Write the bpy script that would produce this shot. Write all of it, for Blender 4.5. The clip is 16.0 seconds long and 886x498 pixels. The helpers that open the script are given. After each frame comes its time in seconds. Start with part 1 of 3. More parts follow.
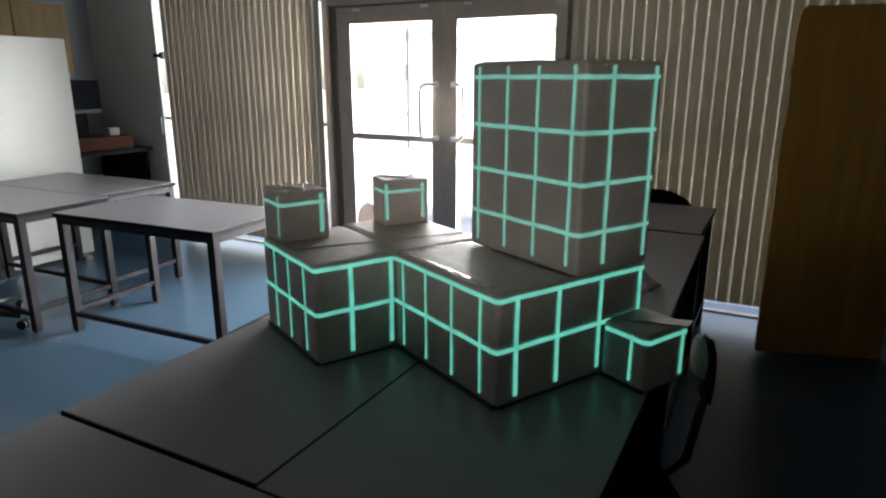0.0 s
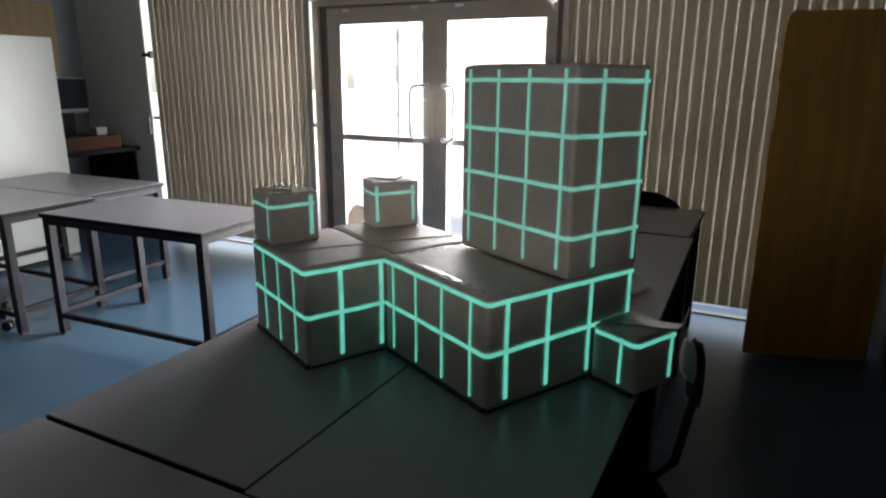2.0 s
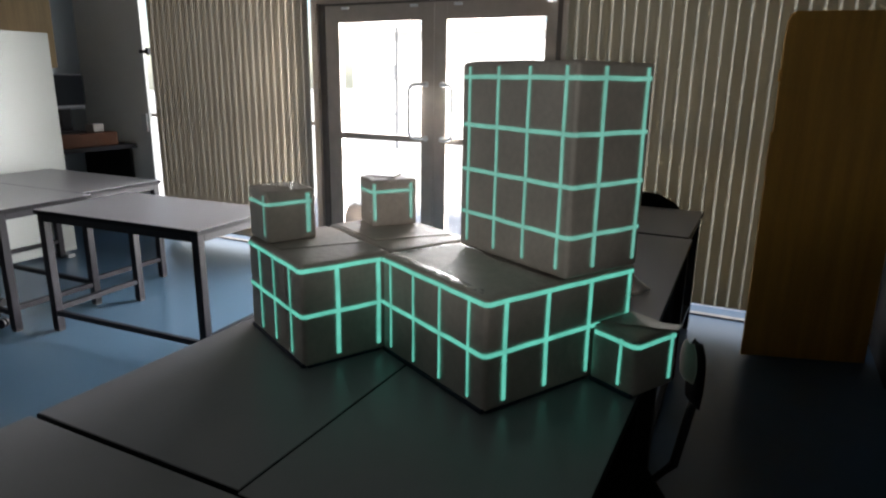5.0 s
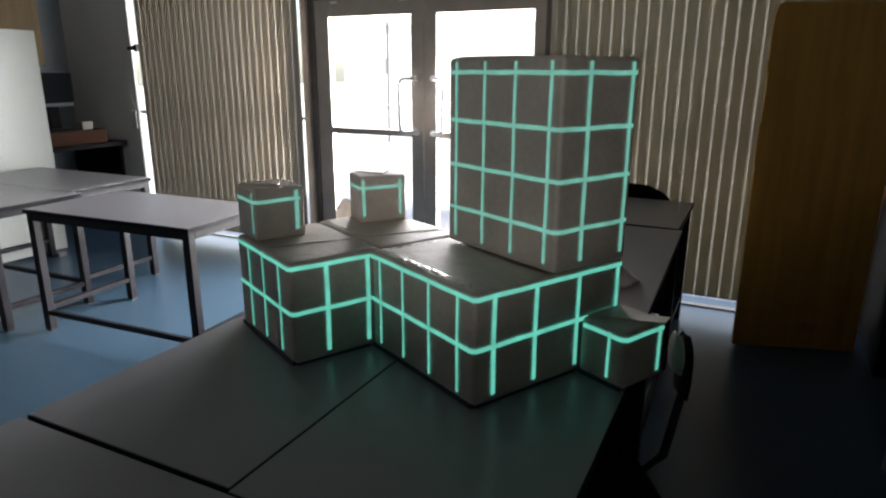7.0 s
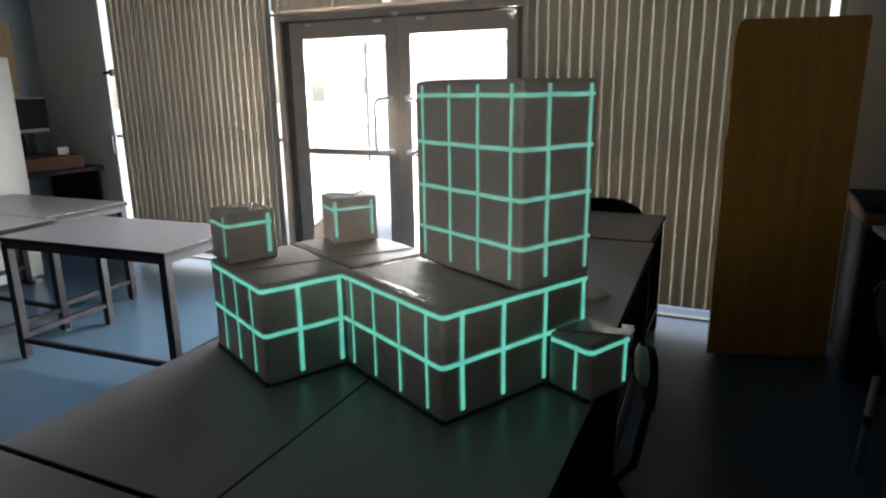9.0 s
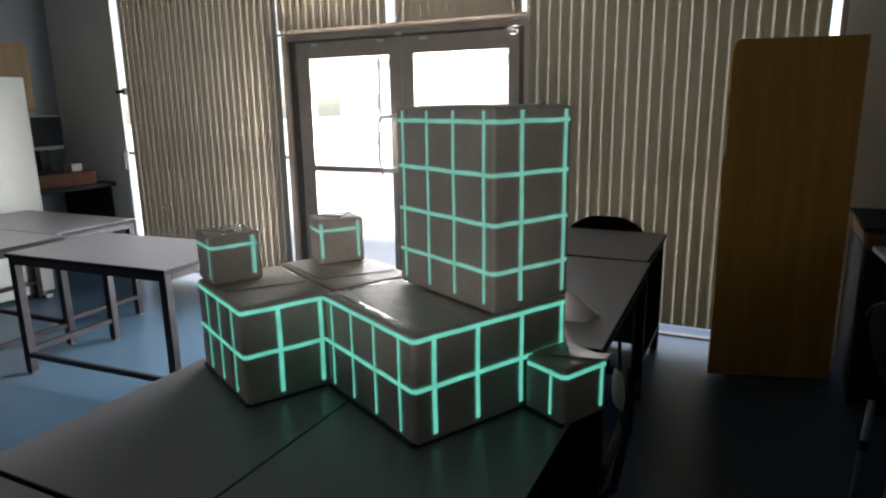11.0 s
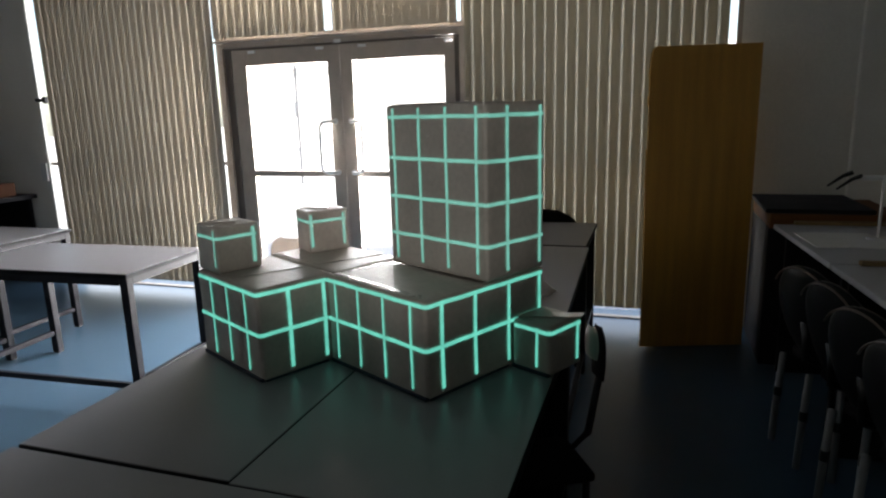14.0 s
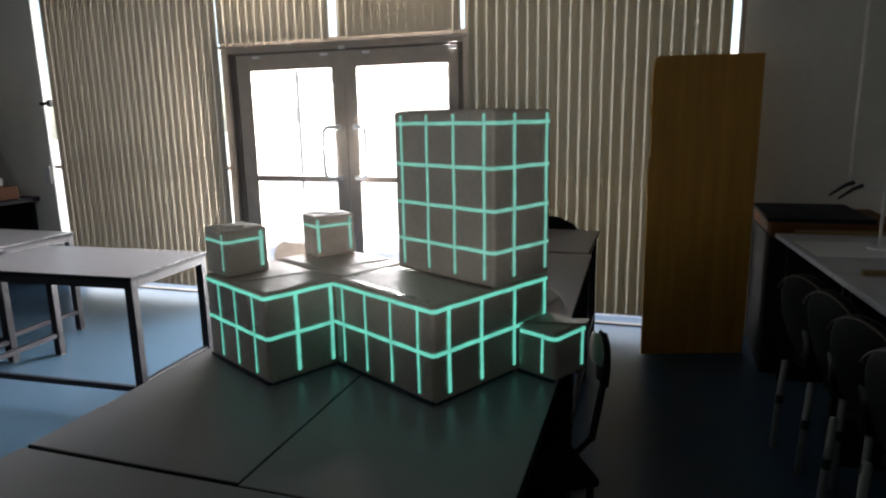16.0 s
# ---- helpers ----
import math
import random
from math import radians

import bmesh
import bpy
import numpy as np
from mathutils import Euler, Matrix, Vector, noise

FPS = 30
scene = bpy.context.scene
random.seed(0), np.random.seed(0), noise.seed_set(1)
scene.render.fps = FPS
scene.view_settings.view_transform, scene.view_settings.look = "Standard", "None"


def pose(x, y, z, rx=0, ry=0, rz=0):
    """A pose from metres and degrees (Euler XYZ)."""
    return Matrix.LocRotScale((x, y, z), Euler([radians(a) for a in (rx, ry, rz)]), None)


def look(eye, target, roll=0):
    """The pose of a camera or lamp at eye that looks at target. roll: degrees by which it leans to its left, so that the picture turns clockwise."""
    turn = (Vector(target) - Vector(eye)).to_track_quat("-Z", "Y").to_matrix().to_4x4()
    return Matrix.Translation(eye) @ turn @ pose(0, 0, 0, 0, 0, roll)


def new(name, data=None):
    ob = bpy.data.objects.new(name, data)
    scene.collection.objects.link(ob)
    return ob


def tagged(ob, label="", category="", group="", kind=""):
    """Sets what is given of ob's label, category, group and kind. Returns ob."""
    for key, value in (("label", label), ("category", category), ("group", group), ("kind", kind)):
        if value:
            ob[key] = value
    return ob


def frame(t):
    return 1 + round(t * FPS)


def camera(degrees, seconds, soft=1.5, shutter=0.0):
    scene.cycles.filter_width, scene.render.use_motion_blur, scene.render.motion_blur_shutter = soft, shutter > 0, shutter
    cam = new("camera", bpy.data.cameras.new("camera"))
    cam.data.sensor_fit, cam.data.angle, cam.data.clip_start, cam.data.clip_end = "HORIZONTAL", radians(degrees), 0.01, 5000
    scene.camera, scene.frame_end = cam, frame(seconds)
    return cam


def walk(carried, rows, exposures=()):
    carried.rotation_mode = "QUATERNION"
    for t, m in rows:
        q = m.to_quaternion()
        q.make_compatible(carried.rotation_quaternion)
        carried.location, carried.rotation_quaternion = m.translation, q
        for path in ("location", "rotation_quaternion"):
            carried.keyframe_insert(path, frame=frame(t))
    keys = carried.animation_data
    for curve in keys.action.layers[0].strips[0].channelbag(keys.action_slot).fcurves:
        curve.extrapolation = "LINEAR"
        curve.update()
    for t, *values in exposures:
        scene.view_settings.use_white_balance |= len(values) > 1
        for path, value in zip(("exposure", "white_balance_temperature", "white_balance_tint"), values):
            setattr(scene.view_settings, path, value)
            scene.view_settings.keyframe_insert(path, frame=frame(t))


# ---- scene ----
cam = camera(69.3, 16.0, soft=2.2)
PATH = [
    (0, (0.467, -0.098, 1.491), (-0.434, 1.612, 0.977), 0.0),
    (0.5, (0.459, -0.094, 1.489), (-0.431, 1.622, 0.975), 0.3),
    (1, (0.459, -0.089, 1.489), (-0.424, 1.63, 0.974), 0.3),
    (1.5, (0.46, -0.089, 1.49), (-0.416, 1.634, 0.975), 0.3),
    (2, (0.464, -0.095, 1.495), (-0.409, 1.63, 0.984), 0.4),
    (2.5, (0.464, -0.098, 1.492), (-0.41, 1.63, 0.991), 0.6),
    (3, (0.462, -0.099, 1.495), (-0.417, 1.626, 0.995), 0.6),
    (3.5, (0.462, -0.096, 1.493), (-0.413, 1.631, 0.993), 0.6),
    (4, (0.454, -0.089, 1.487), (-0.419, 1.639, 0.984), 0.7),
    (6.5, (0.46, -0.075, 1.489), (-0.394, 1.654, 0.96), 0.6),
    (7, (0.469, -0.075, 1.495), (-0.379, 1.656, 0.963), 0.2),
    (7.5, (0.481, -0.072, 1.499), (-0.357, 1.667, 0.973), -0.2),
    (8, (0.494, -0.077, 1.508), (-0.335, 1.667, 0.989), -0.4),
    (8.5, (0.514, -0.079, 1.506), (-0.309, 1.674, 1.007), -0.5),
    (9, (0.519, -0.086, 1.51), (-0.29, 1.678, 1.027), -0.8),
    (11.5, (0.631, -0.047, 1.539), (-0.274, 1.685, 1.112), -1.2),
    (12, (0.633, -0.06, 1.532), (-0.339, 1.636, 1.108), -1.7),
    (12.5, (0.614, -0.108, 1.541), (-0.252, 1.647, 1.128), -1.8),
    (13, (0.546, -0.211, 1.532), (-0.229, 1.589, 1.13), -2.2),
    (13.5, (0.51, -0.313, 1.518), (-0.145, 1.529, 1.098), -1.8),
    (14, (0.498, -0.357, 1.512), (-0.115, 1.499, 1.089), -1.6),
    (14.5, (0.484, -0.366, 1.507), (-0.12, 1.495, 1.09), -1.0),
    (15, (0.486, -0.365, 1.509), (-0.118, 1.496, 1.093), -1.2),
    (15.5, (0.491, -0.382, 1.519), (-0.119, 1.477, 1.105), -1.3),
    (16, (0.481, -0.38, 1.514), (-0.13, 1.481, 1.11), -1.1),
]
walk(cam, [(t, look(eye, target, roll)) for t, eye, target, roll in PATH],
     exposures=[(0, 1.72), (9, 1.76), (12, 1.84), (14, 1.90), (16, 1.94)])

# ---- light ----
world = bpy.data.worlds.new("world")
scene.world = world
world.use_nodes = True
sky = world.node_tree.nodes.new("ShaderNodeTexSky")
sky.sky_type = "NISHITA"
sky.sun_disc = False
sky.sun_elevation, sky.sun_rotation = radians(48), radians(200)
sky.dust_density, sky.air_density = 1.2, 1.0
world.node_tree.links.new(sky.outputs[0], world.node_tree.nodes["Background"].inputs[0])
world.node_tree.nodes["Background"].inputs[1].default_value = 0.11
sun = new("sun", bpy.data.lights.new("sun", "SUN"))
sun.data.energy, sun.data.angle, sun.data.color = 3.2, radians(12), (1.0, 0.96, 0.9)
sun.matrix_world = look((-3, -8, 10), (0, 0, 0))


def opening_light(x0, x1, z0, z1, watts, colour=(0.985, 0.97, 0.965), slant=0.0, spread=180):
    """The sky's light in an opening of the window wall."""
    lamp = new("opening_light", bpy.data.lights.new("opening_light", "AREA"))
    lamp.data.shape, lamp.data.size, lamp.data.size_y = "RECTANGLE", x1 - x0, z1 - z0
    lamp.data.energy, lamp.data.color, lamp.data.spread = watts, colour, radians(spread)
    lamp.matrix_world = look(((x0 + x1) / 2, 4.55, (z0 + z1) / 2), ((x0 + x1) / 2 - 4.55 * math.tan(radians(slant)), 0, (z0 + z1) / 2))
    return lamp


opening_light(-2.85, -0.86, 0.1, 2.05, 112, slant=17, spread=118)
opening_light(-4.98, -2.92, 0.05, 2.7, 11.5, (1.0, 0.98, 0.96))
opening_light(-0.8, 0.98, 0.05, 1.3, 1.9, (1.0, 0.93, 0.80))
opening_light(-0.8, 0.98, 1.3, 2.7, 1.0, (1.0, 0.94, 0.84))
opening_light(-2.88, -0.84, 2.15, 2.72, 13, (1.0, 0.97, 0.92))

# the projector's faint overall light on the boxes, from behind the camera
beam = new("projector_light", bpy.data.lights.new("projector_light", "SPOT"))
beam.data.energy, beam.data.color = 27, (1.0, 0.99, 0.92)
beam.data.spot_size, beam.data.spot_blend, beam.data.shadow_soft_size = radians(26), 0.5, 0.03
beam.matrix_world = look((0.75, -2.3, 1.38), (-0.30, 1.4, 1.66))


# ---- materials ----
def material(name, colour, rough=0.5, metal=0.0, scale=8.0, vary=0.15, bump=0.1, fine=180.0, stretch=(1, 1, 1), coat=0.0, island=0.0, patchy=0.12):
    m = bpy.data.materials.new(name)
    m.use_nodes = True
    nt, n, l = m.node_tree, m.node_tree.nodes, m.node_tree.links
    b = n["Principled BSDF"]
    b.inputs["Metallic"].default_value = metal
    b.inputs["Coat Weight"].default_value = coat
    tc = n.new("ShaderNodeTexCoord")
    mp = n.new("ShaderNodeMapping")
    mp.inputs["Scale"].default_value = stretch
    l.new(tc.outputs["Object"], mp.inputs[0])
    big, small = n.new("ShaderNodeTexNoise"), n.new("ShaderNodeTexNoise")
    big.inputs["Scale"].default_value, big.inputs["Detail"].default_value = scale, 5
    small.inputs["Scale"].default_value, small.inputs["Detail"].default_value = fine, 2
    l.new(mp.outputs[0], big.inputs[0]), l.new(mp.outputs[0], small.inputs[0])
    ramp = n.new("ShaderNodeMapRange")
    ramp.inputs[1].default_value, ramp.inputs[2].default_value = 0.3, 0.7
    ramp.inputs[3].default_value, ramp.inputs[4].default_value = 1 - vary, 1 + vary
    l.new(big.outputs[0], ramp.inputs[0])
    ramp2 = n.new("ShaderNodeMapRange")
    ramp2.inputs[1].default_value, ramp2.inputs[2].default_value = 0.3, 0.7
    ramp2.inputs[3].default_value, ramp2.inputs[4].default_value = 1 - vary * 0.5, 1 + vary * 0.5
    l.new(small.outputs[0], ramp2.inputs[0])
    mul = n.new("ShaderNodeMath")
    mul.operation = "MULTIPLY"
    l.new(ramp.outputs[0], mul.inputs[0]), l.new(ramp2.outputs[0], mul.inputs[1])
    last = mul.outputs[0]
    if island:
        info = n.new("ShaderNodeObjectInfo")
        r3 = n.new("ShaderNodeMapRange")
        r3.inputs[3].default_value, r3.inputs[4].default_value = 1 - island, 1 + island
        l.new(info.outputs["Random"], r3.inputs[0])
        m2 = n.new("ShaderNodeMath")
        m2.operation = "MULTIPLY"
        l.new(last, m2.inputs[0]), l.new(r3.outputs[0], m2.inputs[1])
        last = m2.outputs[0]
    vm = n.new("ShaderNodeVectorMath")
    vm.operation = "SCALE"
    vm.inputs[0].default_value = colour
    l.new(last, vm.inputs["Scale"])
    l.new(vm.outputs[0], b.inputs["Base Color"])
    rr = n.new("ShaderNodeMapRange")
    rr.inputs[3].default_value, rr.inputs[4].default_value = max(0.02, rough - patchy), min(1, rough + patchy)
    l.new(big.outputs[0], rr.inputs[0])
    l.new(rr.outputs[0], b.inputs["Roughness"])
    if bump:
        bp = n.new("ShaderNodeBump")
        bp.inputs["Strength"].default_value, bp.inputs["Distance"].default_value = bump, 0.002
        l.new(small.outputs[0], bp.inputs["Height"])
        l.new(bp.outputs[0], b.inputs["Normal"])
    return m


def glass_material():
    m = bpy.data.materials.new("clear_glass")
    m.use_nodes = True
    n, l = m.node_tree.nodes, m.node_tree.links
    n.remove(n["Principled BSDF"])
    tr, gl, mix = n.new("ShaderNodeBsdfTransparent"), n.new("ShaderNodeBsdfGlossy"), n.new("ShaderNodeMixShader")
    gl.inputs["Roughness"].default_value = 0.02
    mix.inputs[0].default_value = 0.05
    l.new(tr.outputs[0], mix.inputs[1]), l.new(gl.outputs[0], mix.inputs[2])
    l.new(mix.outputs[0], n["Material Output"].inputs[0])
    return m


def fabric_material(name, colour, through_colour, share):
    """Woven blind fabric that lets some light through."""
    m = material(name, colour, 0.8, scale=3, vary=0.12, bump=0.25, fine=420, stretch=(1, 1, 0.3), island=0.03)
    n, l = m.node_tree.nodes, m.node_tree.links
    b = n["Principled BSDF"]
    tr, mix = n.new("ShaderNodeBsdfTranslucent"), n.new("ShaderNodeMixShader")
    tr.inputs[0].default_value = (*through_colour, 1)
    mix.inputs[0].default_value = share
    l.new(b.outputs[0], mix.inputs[1]), l.new(tr.outputs[0], mix.inputs[2])
    l.new(mix.outputs[0], n["Material Output"].inputs[0])
    return m


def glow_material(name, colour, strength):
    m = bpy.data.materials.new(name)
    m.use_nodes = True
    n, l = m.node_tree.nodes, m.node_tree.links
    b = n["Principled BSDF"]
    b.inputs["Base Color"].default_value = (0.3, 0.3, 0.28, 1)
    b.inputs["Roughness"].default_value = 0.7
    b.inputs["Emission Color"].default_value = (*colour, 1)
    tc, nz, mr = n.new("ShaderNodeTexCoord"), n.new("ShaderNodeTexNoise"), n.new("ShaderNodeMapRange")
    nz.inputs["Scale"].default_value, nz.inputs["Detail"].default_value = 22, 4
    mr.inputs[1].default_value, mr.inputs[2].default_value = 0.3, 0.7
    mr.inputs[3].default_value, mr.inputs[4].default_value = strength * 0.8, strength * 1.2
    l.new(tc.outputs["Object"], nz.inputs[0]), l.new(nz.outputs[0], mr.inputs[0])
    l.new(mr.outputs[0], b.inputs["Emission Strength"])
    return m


M_WALL = material("painted_plaster", (0.84, 0.82, 0.77), 0.75, scale=1.2, vary=0.07, bump=0.15, fine=90)
# unseen ceiling and rear wall: albedo lowered to hold down bounced light
M_CEIL = material("darkened_unseen_ceiling", (0.12, 0.12, 0.115), 0.85, scale=2, vary=0.05)
M_DULL = material("darkened_unseen_plaster", (0.05, 0.05, 0.05), 0.8, scale=1.2, vary=0.07)
M_SIDE = material("grey_green_plaster", (0.52, 0.52, 0.47), 0.75, scale=1.2, vary=0.07, bump=0.15, fine=90)
M_WALLB = material("blue_grey_plaster", (0.36, 0.40, 0.425), 0.75, scale=1.2, vary=0.07, bump=0.15, fine=90)
M_FLOOR = material("blue_vinyl", (0.053, 0.096, 0.146), 0.29, scale=2.2, vary=0.05, bump=0.03, fine=260, patchy=0.012)
M_FLOOR.node_tree.nodes["Principled BSDF"].inputs["Specular IOR Level"].default_value = 0.5
M_TOP = material("grey_laminate", (0.20, 0.198, 0.213), 0.33, scale=3.5, vary=0.06, bump=0.03, fine=320, patchy=0.04)
M_DESK = material("pale_grey_desktop", (0.52, 0.525, 0.55), 0.4, scale=3.5, vary=0.06, bump=0.03, fine=320)
M_EDGE = material("dark_edging", (0.010, 0.009, 0.011), 0.65, scale=6)
M_EDGE.node_tree.nodes["Principled BSDF"].inputs["Specular IOR Level"].default_value = 0.12
M_STEEL = material("black_steel", (0.014, 0.013, 0.017), 0.5, scale=9, vary=0.2)
M_STEEL.node_tree.nodes["Principled BSDF"].inputs["Specular IOR Level"].default_value = 0.2
M_PAPER = material("grey_wrapping_paper", (0.43, 0.385, 0.345), 0.47, scale=5, vary=0.13, bump=0.35, fine=60, patchy=0.08)
n_, l_ = M_PAPER.node_tree.nodes, M_PAPER.node_tree.links
crease, add_ = n_.new("ShaderNodeTexNoise"), n_.new("ShaderNodeBump")
crease.inputs["Scale"].default_value, crease.inputs["Detail"].default_value, crease.inputs["Distortion"].default_value = 9.0, 6.0, 1.6
add_.inputs["Strength"].default_value, add_.inputs["Distance"].default_value = 0.5, 0.006
l_.new(n_["Mapping"].outputs[0], crease.inputs[0]), l_.new(crease.outputs[0], add_.inputs["Height"])
l_.new(n_["Bump"].outputs[0], add_.inputs["Normal"]), l_.new(add_.outputs[0], n_["Principled BSDF"].inputs["Normal"])
M_TAPE = material("clear_tape", (0.46, 0.43, 0.385), 0.58, scale=30, vary=0.1, bump=0.3, fine=70, coat=0.0, patchy=0.08)
M_CRINKLE = material("crinkled_clear_film", (0.36, 0.335, 0.30), 0.14, scale=30, vary=0.1, bump=0.2, fine=90, coat=0.5, patchy=0.05)
M_NAVYFOOT = material("navy_foot_strip", (0.012, 0.016, 0.04), 0.5, scale=20)
# the projector's grid light is put into emissive ribbons; no lamp throws it
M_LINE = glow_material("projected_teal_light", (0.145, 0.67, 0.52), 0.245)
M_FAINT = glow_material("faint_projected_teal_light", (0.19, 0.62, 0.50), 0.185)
M_DOOR = material("bronze_aluminium", (0.46, 0.385, 0.32), 0.5, metal=0.1, scale=7, vary=0.1)
# frame bronze darkened to carry the shade inside the rebate
M_RECESS = material("shaded_bronze_rebate", (0.14, 0.112, 0.093), 0.6, scale=7, vary=0.1)
M_CHROME = material("satin_steel", (0.80, 0.80, 0.79), 0.42, metal=0.2, scale=30, vary=0.06)
M_WHITE = material("white_plastic", (0.75, 0.75, 0.74), 0.4, scale=9, vary=0.04)
M_BOARD = material("white_board", (0.47, 0.50, 0.475), 0.42, scale=2, vary=0.03, bump=0.03)
M_WOOD = material("light_oak_laminate", (0.27, 0.175, 0.07), 0.5, scale=5, vary=0.16, fine=60, stretch=(1, 6, 0.5))
M_CARD = material("brown_board", (0.56, 0.30, 0.055), 0.6, scale=3.2, vary=0.15, bump=0.15, fine=80, stretch=(6, 6, 0.35))
M_ORANGE = material("orange_brown_board", (0.075, 0.024, 0.007), 0.85, scale=8, vary=0.15)
M_DARKTOP = material("dark_worktop", (0.020, 0.019, 0.021), 0.55, scale=6, vary=0.15)
M_DARKTOP.node_tree.nodes["Principled BSDF"].inputs["Specular IOR Level"].default_value = 0.08
M_BLACK = material("black_plastic", (0.015, 0.014, 0.015), 0.38, scale=12, vary=0.2)
M_FABRIC = material("black_upholstery", (0.010, 0.009, 0.010), 0.85, scale=14, vary=0.25, bump=0.2, fine=300)
M_FABRIC.node_tree.nodes["Principled BSDF"].inputs["Specular IOR Level"].default_value = 0.12
M_VINYL = material("black_vinyl", (0.006, 0.006, 0.006), 0.5, scale=10, vary=0.25, bump=0.15, fine=200)
M_VINYL.node_tree.nodes["Principled BSDF"].inputs["Specular IOR Level"].default_value = 0.14
M_PIPING = material("worn_piping", (0.07, 0.048, 0.034), 0.5, scale=20, vary=0.2)
M_CREAM = material("cream_plastic", (0.33, 0.29, 0.26), 0.42, scale=7, vary=0.06)
M_PAD = material("worn_cream_plastic", (0.30, 0.265, 0.235), 0.5, scale=9, vary=0.12)
M_SCREEN = material("dark_screen", (0.014, 0.016, 0.019), 0.5, scale=5, vary=0.1)
M_SCREEN.node_tree.nodes["Principled BSDF"].inputs["Specular IOR Level"].default_value = 0.08
M_GREYPL = material("grey_plastic", (0.26, 0.265, 0.27), 0.5, scale=8, vary=0.06)
M_DARKGREY = material("dark_grey_plastic", (0.11, 0.11, 0.115), 0.5, scale=8, vary=0.06)
M_DARKWOOD = material("dark_stained_wood", (0.07, 0.042, 0.022), 0.55, scale=5, vary=0.2, fine=60, stretch=(6, 6, 0.5))
M_REDWOOD = material("red_brown_wood", (0.15, 0.062, 0.022), 0.6, scale=5, vary=0.2, fine=60, stretch=(0.5, 6, 6))
for m_ in (M_DARKWOOD, M_REDWOOD):
    m_.node_tree.nodes["Principled BSDF"].inputs["Specular IOR Level"].default_value = 0.12
M_SHEET = material("white_paper", (0.8, 0.8, 0.78), 0.7, scale=10, vary=0.04, bump=0.2)
M_GLASS = glass_material()
M_BLIND = fabric_material("blind_fabric", (0.37, 0.345, 0.31), (0.37, 0.33, 0.265), 0.36)
# warmer, slightly more translucent fabric for the right blind
M_BLINDWARM = fabric_material("warm_blind_fabric", (0.40, 0.37, 0.305), (0.42, 0.375, 0.285), 0.42)
M_GROUND = material("pale_paving", (0.74, 0.70, 0.64), 0.8, scale=0.8, vary=0.15)
M_RENDER = material("pale_render", (0.6, 0.58, 0.55), 0.8, scale=1, vary=0.1)


# ---- mesh helpers ----
def add_box(bm, x0, x1, y0, y1, z0, z1, m=None):
    vs = [bm.verts.new((x, y, z)) for z in (z0, z1) for x, y in ((x0, y0), (x1, y0), (x1, y1), (x0, y1))]
    for f in ((3, 2, 1, 0), (4, 5, 6, 7), (0, 1, 5, 4), (1, 2, 6, 5), (2, 3, 7, 6), (3, 0, 4, 7)):
        bm.faces.new([vs[i] for i in f])
    if m is not None:
        bmesh.ops.transform(bm, matrix=m, verts=vs)
    return vs


def boxed(x0, x1, y0, y1, z0, z1, bevel=0.0, segments=2, m=None):
    bm = bmesh.new()
    add_box(bm, x0, x1, y0, y1, z0, z1)
    if bevel:
        bmesh.ops.bevel(bm, geom=bm.edges[:], offset=bevel, segments=segments, profile=0.5, affect="EDGES")
    if m is not None:
        bmesh.ops.transform(bm, matrix=m, verts=bm.verts[:])
    return bm


def tube(points, radius, sides=8):
    """A round bar that follows the points."""
    bm = bmesh.new()
    pts = [Vector(p) for p in points]
    rings = []
    for i, p in enumerate(pts):
        way = (pts[min(i + 1, len(pts) - 1)] - pts[max(i - 1, 0)]).normalized()
        side = way.cross(Vector((0.13, 0.21, 1)) if abs(way.z) < 0.9 else Vector((1, 0.1, 0))).normalized()
        up = way.cross(side)
        r = radius[i] if isinstance(radius, (list, tuple)) else radius
        rings.append([bm.verts.new(p + r * (math.cos(a) * side + math.sin(a) * up)) for a in (2 * math.pi * k / sides for k in range(sides))])
    for a, b in zip(rings, rings[1:]):
        for k in range(sides):
            bm.faces.new((a[k], a[(k + 1) % sides], b[(k + 1) % sides], b[k]))
    bm.faces.new(rings[0][::-1]), bm.faces.new(rings[-1])
    bmesh.ops.recalc_face_normals(bm, faces=bm.faces[:])
    return bm


def part(name, bm, mat, parent=None, label="", smooth=False):
    me = bpy.data.meshes.new(name)
    bm.to_mesh(me)
    bm.free()
    if smooth:
        for p in me.polygons:
            p.use_smooth = True
    me.materials.append(mat)
    ob = new(name, me)
    ob.parent = parent
    if label:
        ob["label"] = label
    return ob


def thing(name, m, label, category, group="", kind=""):
    ob = new(name)
    ob.empty_display_size = 0.05
    ob.matrix_basis = m
    return tagged(ob, label, category, group, kind)


def structure(name, bm, mat, label, category):
    return tagged(part(name, bm, mat), label, category, kind="structure")


# ---- structure ----
WX0, WX1, WY0, WY1, H = -5.84, 2.3, -3.6, 4.26, 2.9
structure("floor", boxed(WX0 - 0.2, WX1 + 0.2, WY0 - 0.2, 4.46, -0.12, 0.0), M_FLOOR, "glossy blue vinyl classroom floor", "floor")
structure("ceiling", boxed(WX0 - 0.2, WX1 + 0.2, WY0 - 0.2, 4.46, H, H + 0.12), M_CEIL, "unseen ceiling, darkened to cut bounced light", "ceiling")
structure("wall_west", boxed(WX0 - 0.2, WX0, WY0, 4.46, 0, H), M_WALLB, "pale blue-grey painted wall", "wall")
structure("wall_east", boxed(WX1, WX1 + 0.2, WY0, 4.46, 0, H), M_SIDE, "grey-green painted wall", "wall")
structure("wall_south", boxed(WX0, WX1, WY0 - 0.2, WY0, 0, H), M_DULL, "unseen wall, darkened to cut bounced light", "wall")
